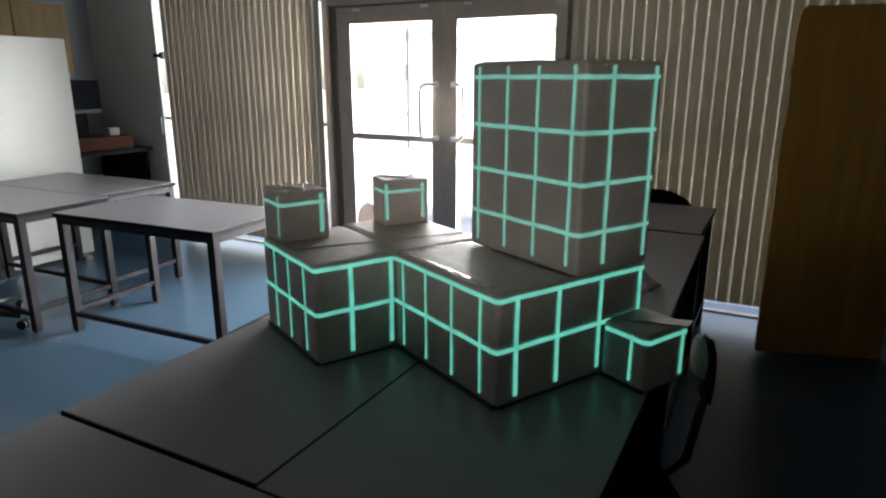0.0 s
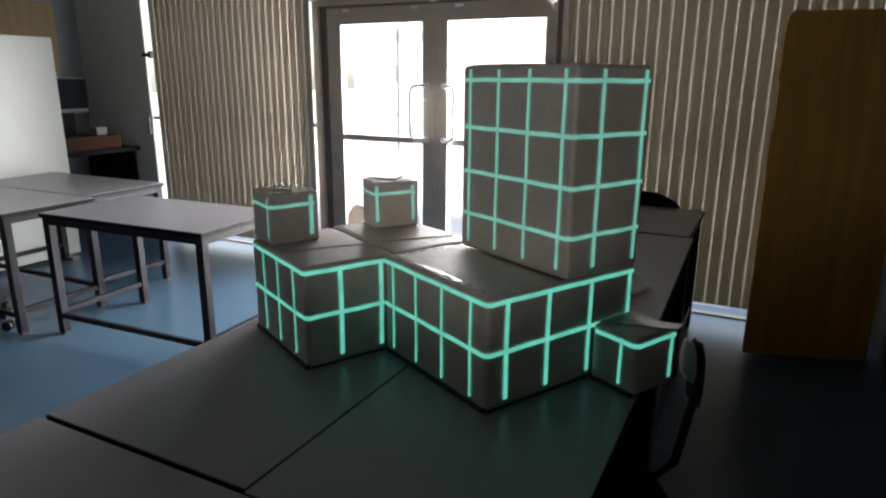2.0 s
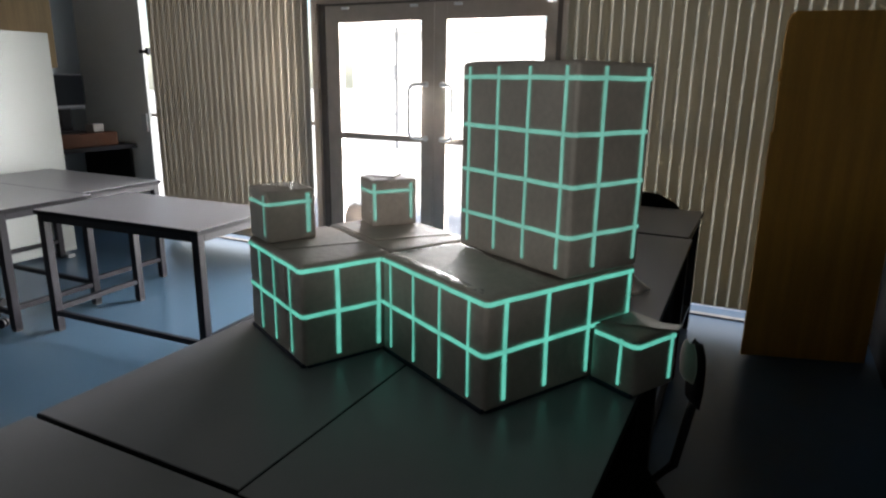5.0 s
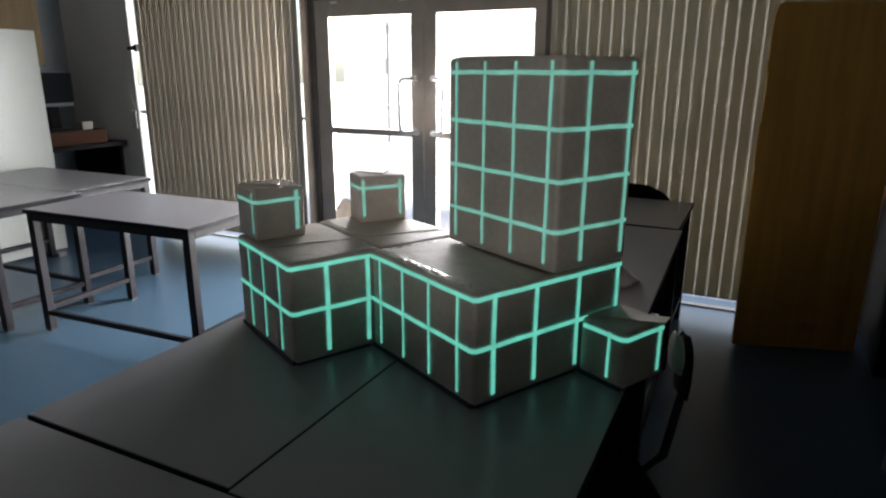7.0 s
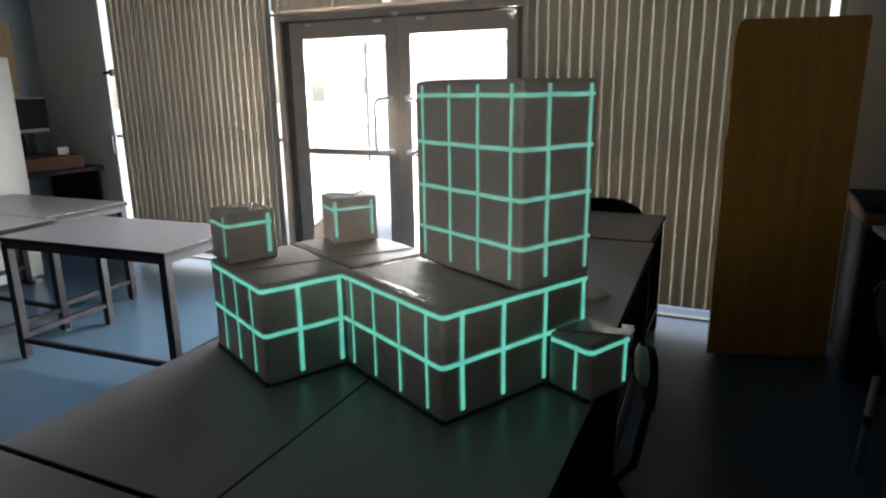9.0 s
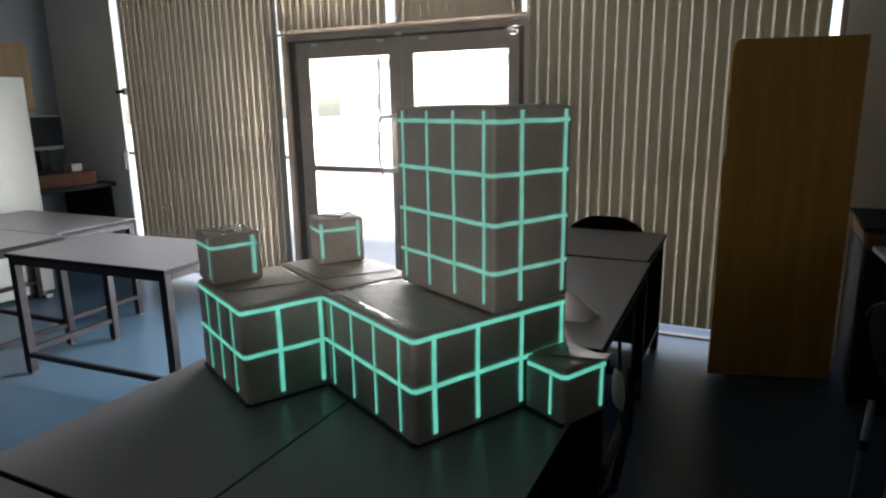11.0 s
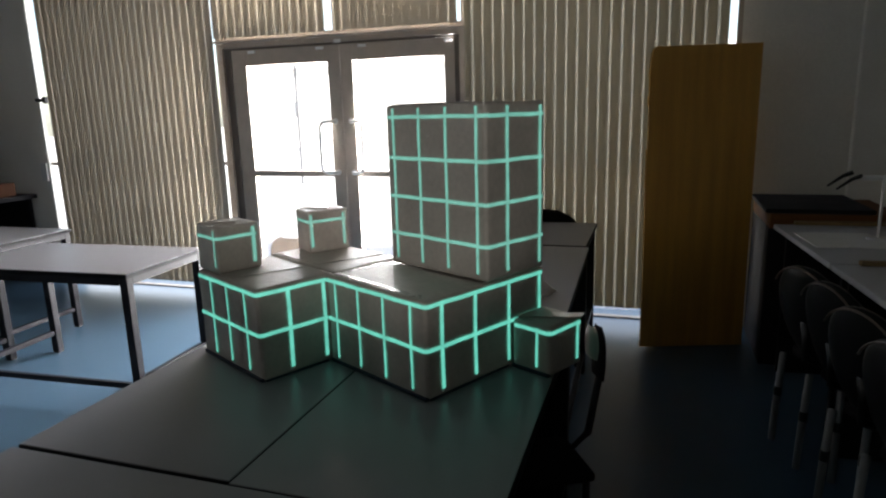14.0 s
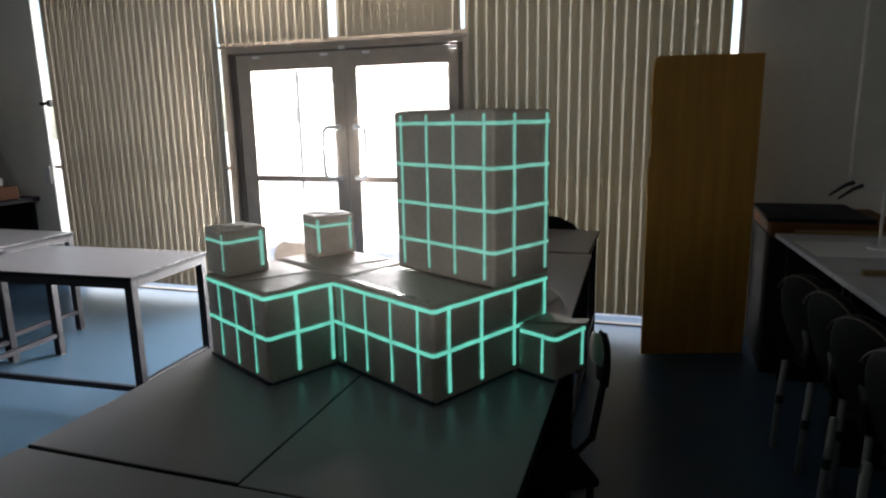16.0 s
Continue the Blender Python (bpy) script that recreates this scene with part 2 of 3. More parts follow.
bm = bmesh.new()
add_box(bm, WX0, -5.28, 4.26, 4.46, 0, H)
add_box(bm, -5.40, -4.866, 4.232, 4.259, 0, H - 0.003)
add_box(bm, 1.0, WX1, 4.26, 4.46, 0, H)
add_box(bm, -5.28, 1.0, 4.26, 4.46, 2.74, H)
structure("wall_north", bm, M_WALL, "grey painted wall round a wide glazed opening", "wall")
structure("trim", boxed(1.655, 1.95, 4.20, 4.258, 0, H - 0.002, 0.006), M_WALL, "boxed-in painted column against the wall", "column")
structure("ground", boxed(-60, 60, 4.47, 90, -0.25, -0.1), M_GROUND, "pale sunlit paving outside the doors", "ground")


def pane(name, parent, x0, x1, z0, z1, y=4.28):
    ob = part(name, boxed(x0, x1, y - 0.003, y + 0.003, z0, z1), M_GLASS, parent)
    ob.visible_shadow = False
    return ob


def window(name, x0, x1, z0, z1, mullions, rails, label):
    w = thing(name, Matrix(), label, "window", kind="structure")
    bm = bmesh.new()
    t = 0.03
    for x in (x0 + t / 2, *mullions, x1 - t / 2):
        add_box(bm, x - t / 2, x + t / 2, 4.262, 4.31, z0, z1)
    xs = [x0 + t, *[v for m_ in mullions for v in (m_ - t / 2, m_ + t / 2)], x1 - t]
    for a, b in zip(xs[::2], xs[1::2]):
        for z in (*rails, z1 - t / 2):
            add_box(bm, a, b, 4.262, 4.31, z - t / 2, z + t / 2)
        add_box(bm, a, b, 4.262, 4.31, z0 + 0.001, z0 + 0.009)
    part("window_frame", bm, M_DOOR, w)
    zs = [z0 + 0.009, *[v for r_ in rails for v in (r_ - t / 2, r_ + t / 2)], z1 - t]
    for a, b in zip(xs[::2], xs[1::2]):
        for c, d in zip(zs[::2], zs[1::2]):
            pane("pane", w, a, b, c, d)
    return w


window("window_1", -5.278, -2.9, 0.0, 2.74, [], [1.12], "tall bronze-framed side window behind blinds")
window("window_2", -0.815, 1.0, 0.0, 2.74, [], [1.12], "tall bronze-framed side window behind blinds")
window("window_3", -2.898, -0.817, 2.125, 2.74, [-1.85], [], "low bronze-framed transom window over the doors")

# door frame and the two leaves
bm = bmesh.new()
add_box(bm, -2.898, -2.856, 4.24, 4.40, 0, 2.125)
add_box(bm, -0.857, -0.817, 4.24, 4.40, 0, 2.125)
add_box(bm, -2.856, -0.857, 4.24, 4.40, 2.045, 2.085)
add_box(bm, -2.856, -0.857, 4.25, 4.40, 2.087, 2.125)
structure("door_frame", bm, M_DOOR, "bronze aluminium frame of the double doors", "door frame")
bm = bmesh.new()
add_box(bm, -2.855, -2.80, 4.268, 4.39, 0, 2.044)
add_box(bm, -0.90, -0.858, 4.268, 4.39, 0, 2.044)
add_box(bm, -2.80, -0.90, 4.268, 4.39, 2.03, 2.044)
structure("trim", bm, M_RECESS, "bronze rebate between door frame and leaves, coloured as shaded", "door frame")
structure("trim", boxed(-2.93, -0.80, 4.19, 4.238, 2.082, 2.100, 0.003), M_DOOR, "slim bronze ledge above the doors", "ledge")


def door_leaf(name, x0, x1, handle_x, hinge_x, gx0, gx1, plates):
    d = thing(name, Matrix(), "glazed bronze aluminium door, closed", "door", "double doors", "structure")
    bm = bmesh.new()
    add_box(bm, x0, gx0, 4.275, 4.335, 0.01, 2.028)
    add_box(bm, gx1, x1, 4.275, 4.335, 0.01, 2.028)
    for z0, z1 in ((0.01, 0.22), (1.015, 1.06), (1.905, 2.028)):
        add_box(bm, gx0, gx1, 4.277, 4.333, z0, z1)
    part("leaf_frame", bm, M_DOOR, d)
    pane("pane", d, gx0, gx1, 0.22, 1.015, 4.305)
    pane("pane", d, gx0, gx1, 1.06, 1.905, 4.305)
    s = 1 if handle_x > hinge_x else -1
    pts = [(handle_x, 4.28, 1.45), (handle_x - s * 0.01, 4.235, 1.45), *[(handle_x - s * 0.062 + s * 0.05 * math.cos(radians(a)), 4.215, 1.40 + 0.05 * math.sin(radians(a))) for a in (90, 120, 150, 180)]]
    pts += [(x, y, 2.50 - z) for x, y, z in pts[::-1]]
    part("handle", tube(pts, 0.0125, 10), M_CHROME, d, "satin steel pull handle", True)
    for z in (1.45, 1.05):
        part("handle_rose", tube([(handle_x, 4.276, z), (handle_x, 4.262, z)], 0.022, 14), M_CHROME, d)
    for hx in plates:
        part("closer_plate", boxed(hx - 0.032, hx + 0.032, 4.258, 4.2745, 1.998, 2.018, 0.003), M_CHROME, d, "small bright metal plate")
    return d


door_leaf("door_1", -2.797, -1.826, -1.890, -2.797, -2.665, -1.93, (-2.60, -1.99))
door_leaf("door_2", -1.822, -0.903, -1.750, -0.903, -1.72, -0.98, (-1.63, -0.945))
structure("trim", boxed(-1.845, -1.79, 4.225, 4.239, 2.035, 2.06, 0.004), M_CHROME, "metal catch at the head of the doors", "door catch")

# ---- blinds ----
def slat_mesh(width, height, mat, curve=0.0015):
    bm = bmesh.new()
    cols, rows_ = 6, 6
    grid = []
    for r in range(rows_ + 1):
        z = -height * r / rows_
        row = []
        for c in range(cols + 1):
            f = c / cols - 0.5
            row.append(bm.verts.new((f * width, curve * (1 - 4 * f * f), z)))
        grid.append(row)
    for r in range(rows_):
        for c in range(cols):
            bm.faces.new((grid[r][c], grid[r + 1][c], grid[r + 1][c + 1], grid[r][c + 1]))
    me = bpy.data.meshes.new("slat")
    bm.to_mesh(me)
    bm.free()
    for p in me.polygons:
        p.use_smooth = True
    me.materials.append(mat)
    return me


def vertical_blind(x0, x1, z0, z1, turn, mat=M_BLIND, y=4.17, pitch=0.076, label="closed beige fabric vertical blind with overlapping slats"):
    b = thing("vertical_blind", pose(0, y, z1), label, "blind", "vertical blinds")
    part("headrail", boxed(x0, x1, -0.025, 0.025, 0.0, 0.044, 0.004), M_WHITE, b)
    for x in (x0 + 0.1, x1 - 0.1):
        part("bracket", boxed(x - 0.015, x + 0.015, -0.02, 4.2595 - y, 0.0445, 0.056), M_WHITE, b)
    me = slat_mesh(0.132, z1 - z0 - 0.03, mat)
    n = max(2, round((x1 - x0) / pitch))
    rng = random.Random(round(x0 * 100))
    narrow = slat_mesh(0.05, z1 - z0 - 0.03, mat)
    for k in (-0.5, *range(n), n - 0.5):
        s = new("slat", me if k == round(k) else narrow)
        s.parent = b
        s.matrix_basis = pose(x0 + 0.065 + k * (x1 - x0 - 0.13) / (n - 1) + rng.uniform(-0.0004, 0.0004), 0, -0.002, rng.uniform(-0.03, 0.03), rng.uniform(-0.03, 0.03), turn[0] + (turn[1] - turn[0]) * k / (n - 1) + rng.uniform(-0.1, 0.1))
    return b


vertical_blind(-4.683, -2.888, 0.06, 2.7, (6, 6))
vertical_blind(-0.80, 0.915, 0.08, 2.7, (0.3, 4.5), M_BLINDWARM)
vertical_blind(-2.87, -1.885, 2.087, 2.7, (6, 6), label="short beige fabric vertical blind above the doors")
vertical_blind(-1.80, -0.85, 2.087, 2.7, (6, 6), label="short beige fabric vertical blind above the doors")
tagged(part("blind_knob", tube([(-4.89, 4.228, 1.70), (-4.79, 4.212, 1.70), (-4.775, 4.21, 1.70), (-4.725, 4.203, 1.70)], [0.02, 0.012, 0.034, 0.031], 14), M_BLACK), "dark round fitting on the window edge", "fitting")
tagged(part("light_switch", boxed(-4.962, -4.89, 4.217, 4.2315, 0.965, 1.13, 0.004), M_WHITE), "white plastic switch plate on the wall", "switch")


# ---- tables ----
def table(m, length, depth, height=0.74, label="grey laminate classroom table with black steel legs", group="classroom tables", panel=False):
    """Origin on the floor under the middle of the top."""
    t = thing("table", m, label, "table", group)
    a, b = length / 2, depth / 2
    part("tabletop", boxed(-a + 0.0015, a - 0.0015, -b + 0.0015, b - 0.0015, height - 0.004, height, 0.001, 1), M_TOP, t)
    part("edging", boxed(-a - 0.001, a + 0.001, -b - 0.001, b + 0.001, height - 0.026, height - 0.0022, 0.002, 1), M_EDGE, t, "dark edge of the top")
    bm = bmesh.new()
    s, i = 0.047, 0.010
    for y in (-b + i, b - i - 0.025):
        add_box(bm, -a + i + s, a - i - s, y, y + 0.025, height - 0.066, height - 0.0265)
    for x in (-a + i, a - i - 0.025):
        add_box(bm, x, x + 0.025, -b + i + s, b - i - s, height - 0.066, height - 0.0265)
    part("apron", bm, M_STEEL, t)
    for x in (-a + i, a - i - s):
        for y in (-b + i, b - i - s):
            leg = part("leg", boxed(x, x + s, y, y + s, 0.012, height - 0.0265, 0.003, 1), M_STEEL, t)
            part("foot", boxed(x + 0.003, x + s - 0.003, y + 0.003, y + s - 0.003, 0, 0.012), M_BLACK, leg)
    for x in (-a + i, a - i - s):
        part("stretcher", boxed(x + 0.006, x + s - 0.006, -b + i + s, b - i - s, 0.125, 0.155, 0.002, 1), M_STEEL, t)
    # unseen boards added to keep door light from passing under the tables
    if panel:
        part("light_block_side", boxed(-a + i + s, a - i - s, b - 0.062, b - 0.05, 0.02, height - 0.07), M_EDGE, t, "added board blocking light under the table")
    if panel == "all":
        part("light_block_end", boxed(a - 0.062, a - 0.05, -b + i + s, b - 0.065, 0.02, height - 0.07), M_EDGE, t, "added board blocking light under the table")
    part("long_stretcher", boxed(-a + i + s, a - i - s, -b + i + 0.004, -b + i + 0.03, 0.10, 0.13, 0.002, 1), M_STEEL, t)
    return t


def table_at(x, y, turn, length, depth, label, panel=False):
    """Placed by the near left corner of its top."""
    m = pose(x, y, 0, 0, 0, turn)
    return table(m @ pose(length / 2, depth / 2, 0), length, depth, label=label, panel=panel)


TL = "grey laminate classroom table with black steel frame"
table_at(-3.238, 2.07, 3.5, 1.21, 0.66, TL + ", standing free")
table_at(-4.71, 1.90, 2.0, 1.33, 0.60, TL + ", pushed against another")
table_at(-4.735, 2.505, 2.0, 1.23, 0.64, TL + ", beside a white board")
# the tables that carry the wrapped boxes
TB = "grey laminate classroom table carrying wrapped boxes"
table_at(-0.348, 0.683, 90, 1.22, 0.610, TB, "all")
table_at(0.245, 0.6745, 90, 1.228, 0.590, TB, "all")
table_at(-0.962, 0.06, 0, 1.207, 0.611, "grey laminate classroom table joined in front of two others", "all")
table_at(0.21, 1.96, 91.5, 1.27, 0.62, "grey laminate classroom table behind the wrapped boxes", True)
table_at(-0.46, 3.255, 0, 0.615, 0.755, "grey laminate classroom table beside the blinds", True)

# ---- wrapped boxes with projected lines ----
BOX = pose(-0.055, 1.153, 0, 0, 0, -27.72)   # x runs along u, y along v
TZ = 0.741
R = 0.012


def wrapped_box(u0, u1, v0, v1, z0, z1, label, seed, m=BOX, bevel=R, flap=True):
    rng = random.Random(seed)
    centre = ((u0 + u1) / 2, (v0 + v1) / 2)
    b = thing("wrapped_box", m @ pose(centre[0], centre[1], z0), label, "box", "wrapped boxes")
    bm = boxed(u0 - centre[0], u1 - centre[0], v0 - centre[1], v1 - centre[1], 0.0, z1 - z0, bevel, 3)
    bmesh.ops.subdivide_edges(bm, edges=[e for e in bm.edges if e.calc_length() > 0.05], cuts=14, use_grid_fill=True)
    for v in bm.verts:
        p = v.co
        d = noise.noise(Vector((p.x * 9 + seed, p.y * 9, p.z * 9))) * 0.0016 + noise.noise(Vector((p.x * 30, p.y * 30 + seed, p.z * 30))) * 0.0009
        out = Vector((p.x, p.y, (p.z - (z1 - z0) / 2))).normalized()
        if p.z > 0.004:
            v.co += out * d
    wrap = part("wrapping", bm, M_PAPER, b, smooth=True)
    wrap.modifiers.new("even_normals", "WEIGHTED_NORMAL")
    # the paper's folded flap lies on the top
    w, d, h = u1 - u0, v1 - v0, z1 - z0
    bm = bmesh.new()
    k = rng.uniform(0.02, 0.2) * w
    low = [(-w * 0.46, -d * 0.43), (k, -d * 0.43), (k + 0.12 * w, d * 0.43), (-w * 0.46, d * 0.43)]
    vs = [bm.verts.new((x, y, h + 0.0012)) for x, y in low] + [bm.verts.new((x, y, h + 0.003)) for x, y in low]
    for f in ((4, 5, 6, 7), (0, 1, 5, 4), (1, 2, 6, 5), (2, 3, 7, 6), (3, 0, 4, 7)):
        bm.faces.new([vs[i] for i in f])
    if not flap:
        bm.free()
        return b, centre, z0
    if w < 0.2:
        bm.free()
        bm = bmesh.new()
        tri = [(-w * 0.47, d * 0.44), (-w * 0.45, -d * 0.40), (w * 0.30, d * 0.05)]
        vs = [bm.verts.new((x, y, h + 0.0005)) for x, y in tri] + [bm.verts.new((x, y, h + z)) for (x, y), z in zip(tri, (0.002, 0.003, 0.006))]
        for f in ((3, 4, 5), (0, 1, 4, 3), (1, 2, 5, 4), (2, 0, 3, 5)):
            bm.faces.new([vs[i] for i in f])
        bmesh.ops.recalc_face_normals(bm, faces=bm.faces[:])
    part("paper_flap", bm, M_PAPER, b, "folded flap of wrapping paper")
    return b, centre, z0


# self-glowing strips laid just off the faces in place of projected light
def ribbon(bm, pts, normals, half, along):
    """A thin light band along pts; along gives the band's sideways direction."""
    rows_ = []
    for p, n in zip(pts, normals):
        p, n = Vector(p), Vector(n)
        side = Vector(along)
        rows_.append([bm.verts.new(p + n * 0.0027 - side * half), bm.verts.new(p + n * 0.0035), bm.verts.new(p + n * 0.0027 + side * half)])
    for a, b in zip(rows_, rows_[1:]):
        for i in (0, 1):
            bm.faces.new((a[i], a[i + 1], b[i + 1], b[i]))


def corner_path(u0, u1, v0, v1, z, start, end, r=R):
    """From the front face (v0) round the rounded corner to the right face (u1)."""
    pts, nor = [], []
    for k in range(9):
        f = start + (u1 - r - start) * k / 8
        pts.append((f, v0, z + 0.0007 * math.sin(37 * f + 21 * z))), nor.append((0, -1, 0))
    for a in (-67.5, -45, -22.5):
        c, s = math.cos(radians(a)), math.sin(radians(a))
        pts.append((u1 - r + r * c, v0 + r + r * s, z)), nor.append((c, s, 0))
    for k in range(9):
        f = v0 + r + (end - v0 - r) * k / 8
        pts.append((u1, f, z + 0.0007 * math.sin(41 * f + 17 * z))), nor.append((1, 0, 0))
    return pts, nor


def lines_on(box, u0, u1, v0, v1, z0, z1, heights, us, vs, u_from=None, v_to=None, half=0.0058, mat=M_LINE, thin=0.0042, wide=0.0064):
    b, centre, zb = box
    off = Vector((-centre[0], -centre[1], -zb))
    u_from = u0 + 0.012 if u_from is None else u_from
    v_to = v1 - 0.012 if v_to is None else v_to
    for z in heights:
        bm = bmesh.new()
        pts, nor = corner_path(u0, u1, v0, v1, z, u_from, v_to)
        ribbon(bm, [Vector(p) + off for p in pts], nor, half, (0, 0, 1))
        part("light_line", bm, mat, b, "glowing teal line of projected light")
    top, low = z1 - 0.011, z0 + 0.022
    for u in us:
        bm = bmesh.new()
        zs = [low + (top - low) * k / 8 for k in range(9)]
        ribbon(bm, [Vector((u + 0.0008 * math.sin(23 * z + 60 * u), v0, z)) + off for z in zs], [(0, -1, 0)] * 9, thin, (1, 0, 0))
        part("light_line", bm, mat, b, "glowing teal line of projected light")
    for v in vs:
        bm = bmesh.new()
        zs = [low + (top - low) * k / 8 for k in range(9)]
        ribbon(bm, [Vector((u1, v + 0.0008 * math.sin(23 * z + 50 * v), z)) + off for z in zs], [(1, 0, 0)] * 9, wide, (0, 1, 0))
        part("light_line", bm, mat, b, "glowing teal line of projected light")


BT = 1.024
ROWS = (1.008, 0.885)
left_box = wrapped_box(-0.84, -0.453, -0.24, 0.03, TZ, BT, "large box wrapped in grey paper with teal light lines", 1)
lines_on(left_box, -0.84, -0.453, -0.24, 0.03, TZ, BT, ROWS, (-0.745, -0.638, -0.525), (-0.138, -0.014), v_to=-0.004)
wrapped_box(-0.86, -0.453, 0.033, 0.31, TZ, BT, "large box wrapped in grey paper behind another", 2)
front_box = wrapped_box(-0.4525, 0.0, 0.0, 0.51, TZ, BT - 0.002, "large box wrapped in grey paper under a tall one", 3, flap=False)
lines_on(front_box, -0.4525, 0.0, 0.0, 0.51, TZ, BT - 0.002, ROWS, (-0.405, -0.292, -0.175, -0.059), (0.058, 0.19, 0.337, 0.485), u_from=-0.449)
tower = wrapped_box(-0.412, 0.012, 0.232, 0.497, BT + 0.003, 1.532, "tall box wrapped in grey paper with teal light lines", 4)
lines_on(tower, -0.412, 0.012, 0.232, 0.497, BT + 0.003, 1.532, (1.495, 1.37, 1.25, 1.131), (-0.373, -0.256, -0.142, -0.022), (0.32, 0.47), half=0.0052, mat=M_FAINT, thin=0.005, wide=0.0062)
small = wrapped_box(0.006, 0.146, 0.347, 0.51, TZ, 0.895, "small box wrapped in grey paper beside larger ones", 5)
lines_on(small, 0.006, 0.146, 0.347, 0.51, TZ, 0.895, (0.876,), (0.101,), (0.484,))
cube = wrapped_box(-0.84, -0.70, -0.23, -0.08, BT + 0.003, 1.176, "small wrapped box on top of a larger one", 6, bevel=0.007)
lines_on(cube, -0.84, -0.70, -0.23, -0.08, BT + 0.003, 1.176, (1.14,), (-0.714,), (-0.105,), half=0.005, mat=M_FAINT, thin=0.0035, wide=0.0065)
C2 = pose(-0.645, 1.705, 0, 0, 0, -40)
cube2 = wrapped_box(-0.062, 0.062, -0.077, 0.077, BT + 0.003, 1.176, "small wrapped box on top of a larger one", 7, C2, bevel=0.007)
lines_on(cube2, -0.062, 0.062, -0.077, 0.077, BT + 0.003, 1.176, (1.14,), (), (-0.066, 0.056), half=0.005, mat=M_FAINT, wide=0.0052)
b, c, zb = small
fl = part("loose_flap", boxed(-0.045, 0.045, -0.022, 0.022, 0, 0.002), M_PAPER, b, "loose raised flap of wrapping paper")
fl.matrix_basis = pose(0.055, 0.03, 0.895 - zb + 0.007, 0, -7, 20)
# overlapping paper edges on the upright faces
def paper_seam(box, u0, u1, v0, v1, z0, z1):
    b, c, zb = box
    part("paper_seam", boxed(u0 - c[0], u1 - c[0], v0 - c[1], v1 - c[1], z0 - zb, z1 - zb, 0.0004, 1), M_PAPER, b, "overlapping edge of wrapping paper")


paper_seam(front_box, -0.115, -0.070, -0.0014, 0.004, TZ + 0.02, BT - 0.02)
paper_seam(left_box, -0.597, -0.56, -0.2414, -0.236, TZ + 0.02, BT - 0.02)
# shiny tape along the top edge of the front box
b, c, zb = front_box
bm = bmesh.new()
nu, nv = 60, 26
grid = []
for a in range(nu + 1):
    row = []
    for k in range(nv + 1):
        u, v = -0.4475 + 0.4425 * a / nu, 0.005 + 0.223 * k / nv
        edge = math.exp(-((v - 0.012) / 0.022) ** 2) + 0.5 * math.exp(-((u + 0.43) / 0.02) ** 2)
        h = -0.0004 + (0.0006 + 0.0022 * edge) * noise.noise(Vector((u * 70, v * 70, 3))) + 0.0008 * noise.noise(Vector((u * 9, v * 34, 1))) + 0.0006 * noise.noise(Vector((u * 30, v * 12, 6)))
        rim = max(0.0, R - min(u + 0.4525, -u, v))
        h -= R - math.sqrt(R * R - rim * rim)
        row.append(bm.verts.new((u - c[0], v - c[1], BT - zb + h)))
    grid.append(row)
for a in range(nu):
    for k in range(nv):
        bm.faces.new((grid[a][k], grid[a + 1][k], grid[a + 1][k + 1], grid[a][k + 1]))
part("plastic_wrap", bm, M_TAPE, b, "shiny crinkled clear plastic over the paper", True)


def crinkled_edge(box, u0, u1, v0, v1, z, seed):
    """A narrow gathered edge of clear film lying on a box top."""
    b, c, zb = box
    bm = bmesh.new()
    nu, nv = max(4, round((u1 - u0) / 0.0035)), max(4, round((v1 - v0) / 0.0035))
    grid = []
    for a in range(nu + 1):
        row = []
        for k in range(nv + 1):
            u, v = u0 + (u1 - u0) * a / nu, v0 + (v1 - v0) * k / nv
            rim = math.sin(math.pi * k / nv) * math.sin(math.pi * a / nu) ** 0.5
            h = 0.0042 * rim * max(0.0, 0.25 + noise.noise(Vector((u * 85, v * 85, seed))) + 0.4 * noise.noise(Vector((u * 190, v * 190, seed))))
            row.append(bm.verts.new((u - c[0], v - c[1], z - zb + h)))
        grid.append(row)
    for a in range(nu):
        for k in range(nv):
            bm.faces.new((grid[a][k], grid[a + 1][k], grid[a + 1][k + 1], grid[a][k + 1]))
    part("film_edge", bm, M_CRINKLE, b, "glinting gathered edge of clear film", True)


crinkled_edge(front_box, -0.432, -0.03, 0.014, 0.036, BT - 0.0004, 5)
crinkled_edge(front_box, -0.437, -0.42, 0.03, 0.20, BT - 0.0004, 8)
# thin dark navy strips where the boxes meet the table
for (b, c, zb), a0, a1, v in ((left_box, -0.84, -0.453, -0.24), (front_box, -0.449, 0.0, 0.0), (small, 0.006, 0.146, 0.347)):
    part("base_strip", boxed(a0 + 0.004 - c[0], a1 - 0.004 - c[0], v - 0.0045 - c[1], v + 0.012 - c[1], 0.0, 0.011, 0.001, 1), M_NAVYFOOT, b, "dark navy strip along the foot")
for (b, c, zb), u, a0, a1 in ((left_box, -0.453, -0.24, -0.01), (front_box, 0.0, 0.0, 0.34)):
    part("base_strip", boxed(u - 0.012 - c[0], u + 0.0025 - c[0], a0 + 0.01 - c[1], a1 - c[1], 0.0, 0.005, 0.001, 1), M_NAVYFOOT, b, "dark navy strip along the foot")

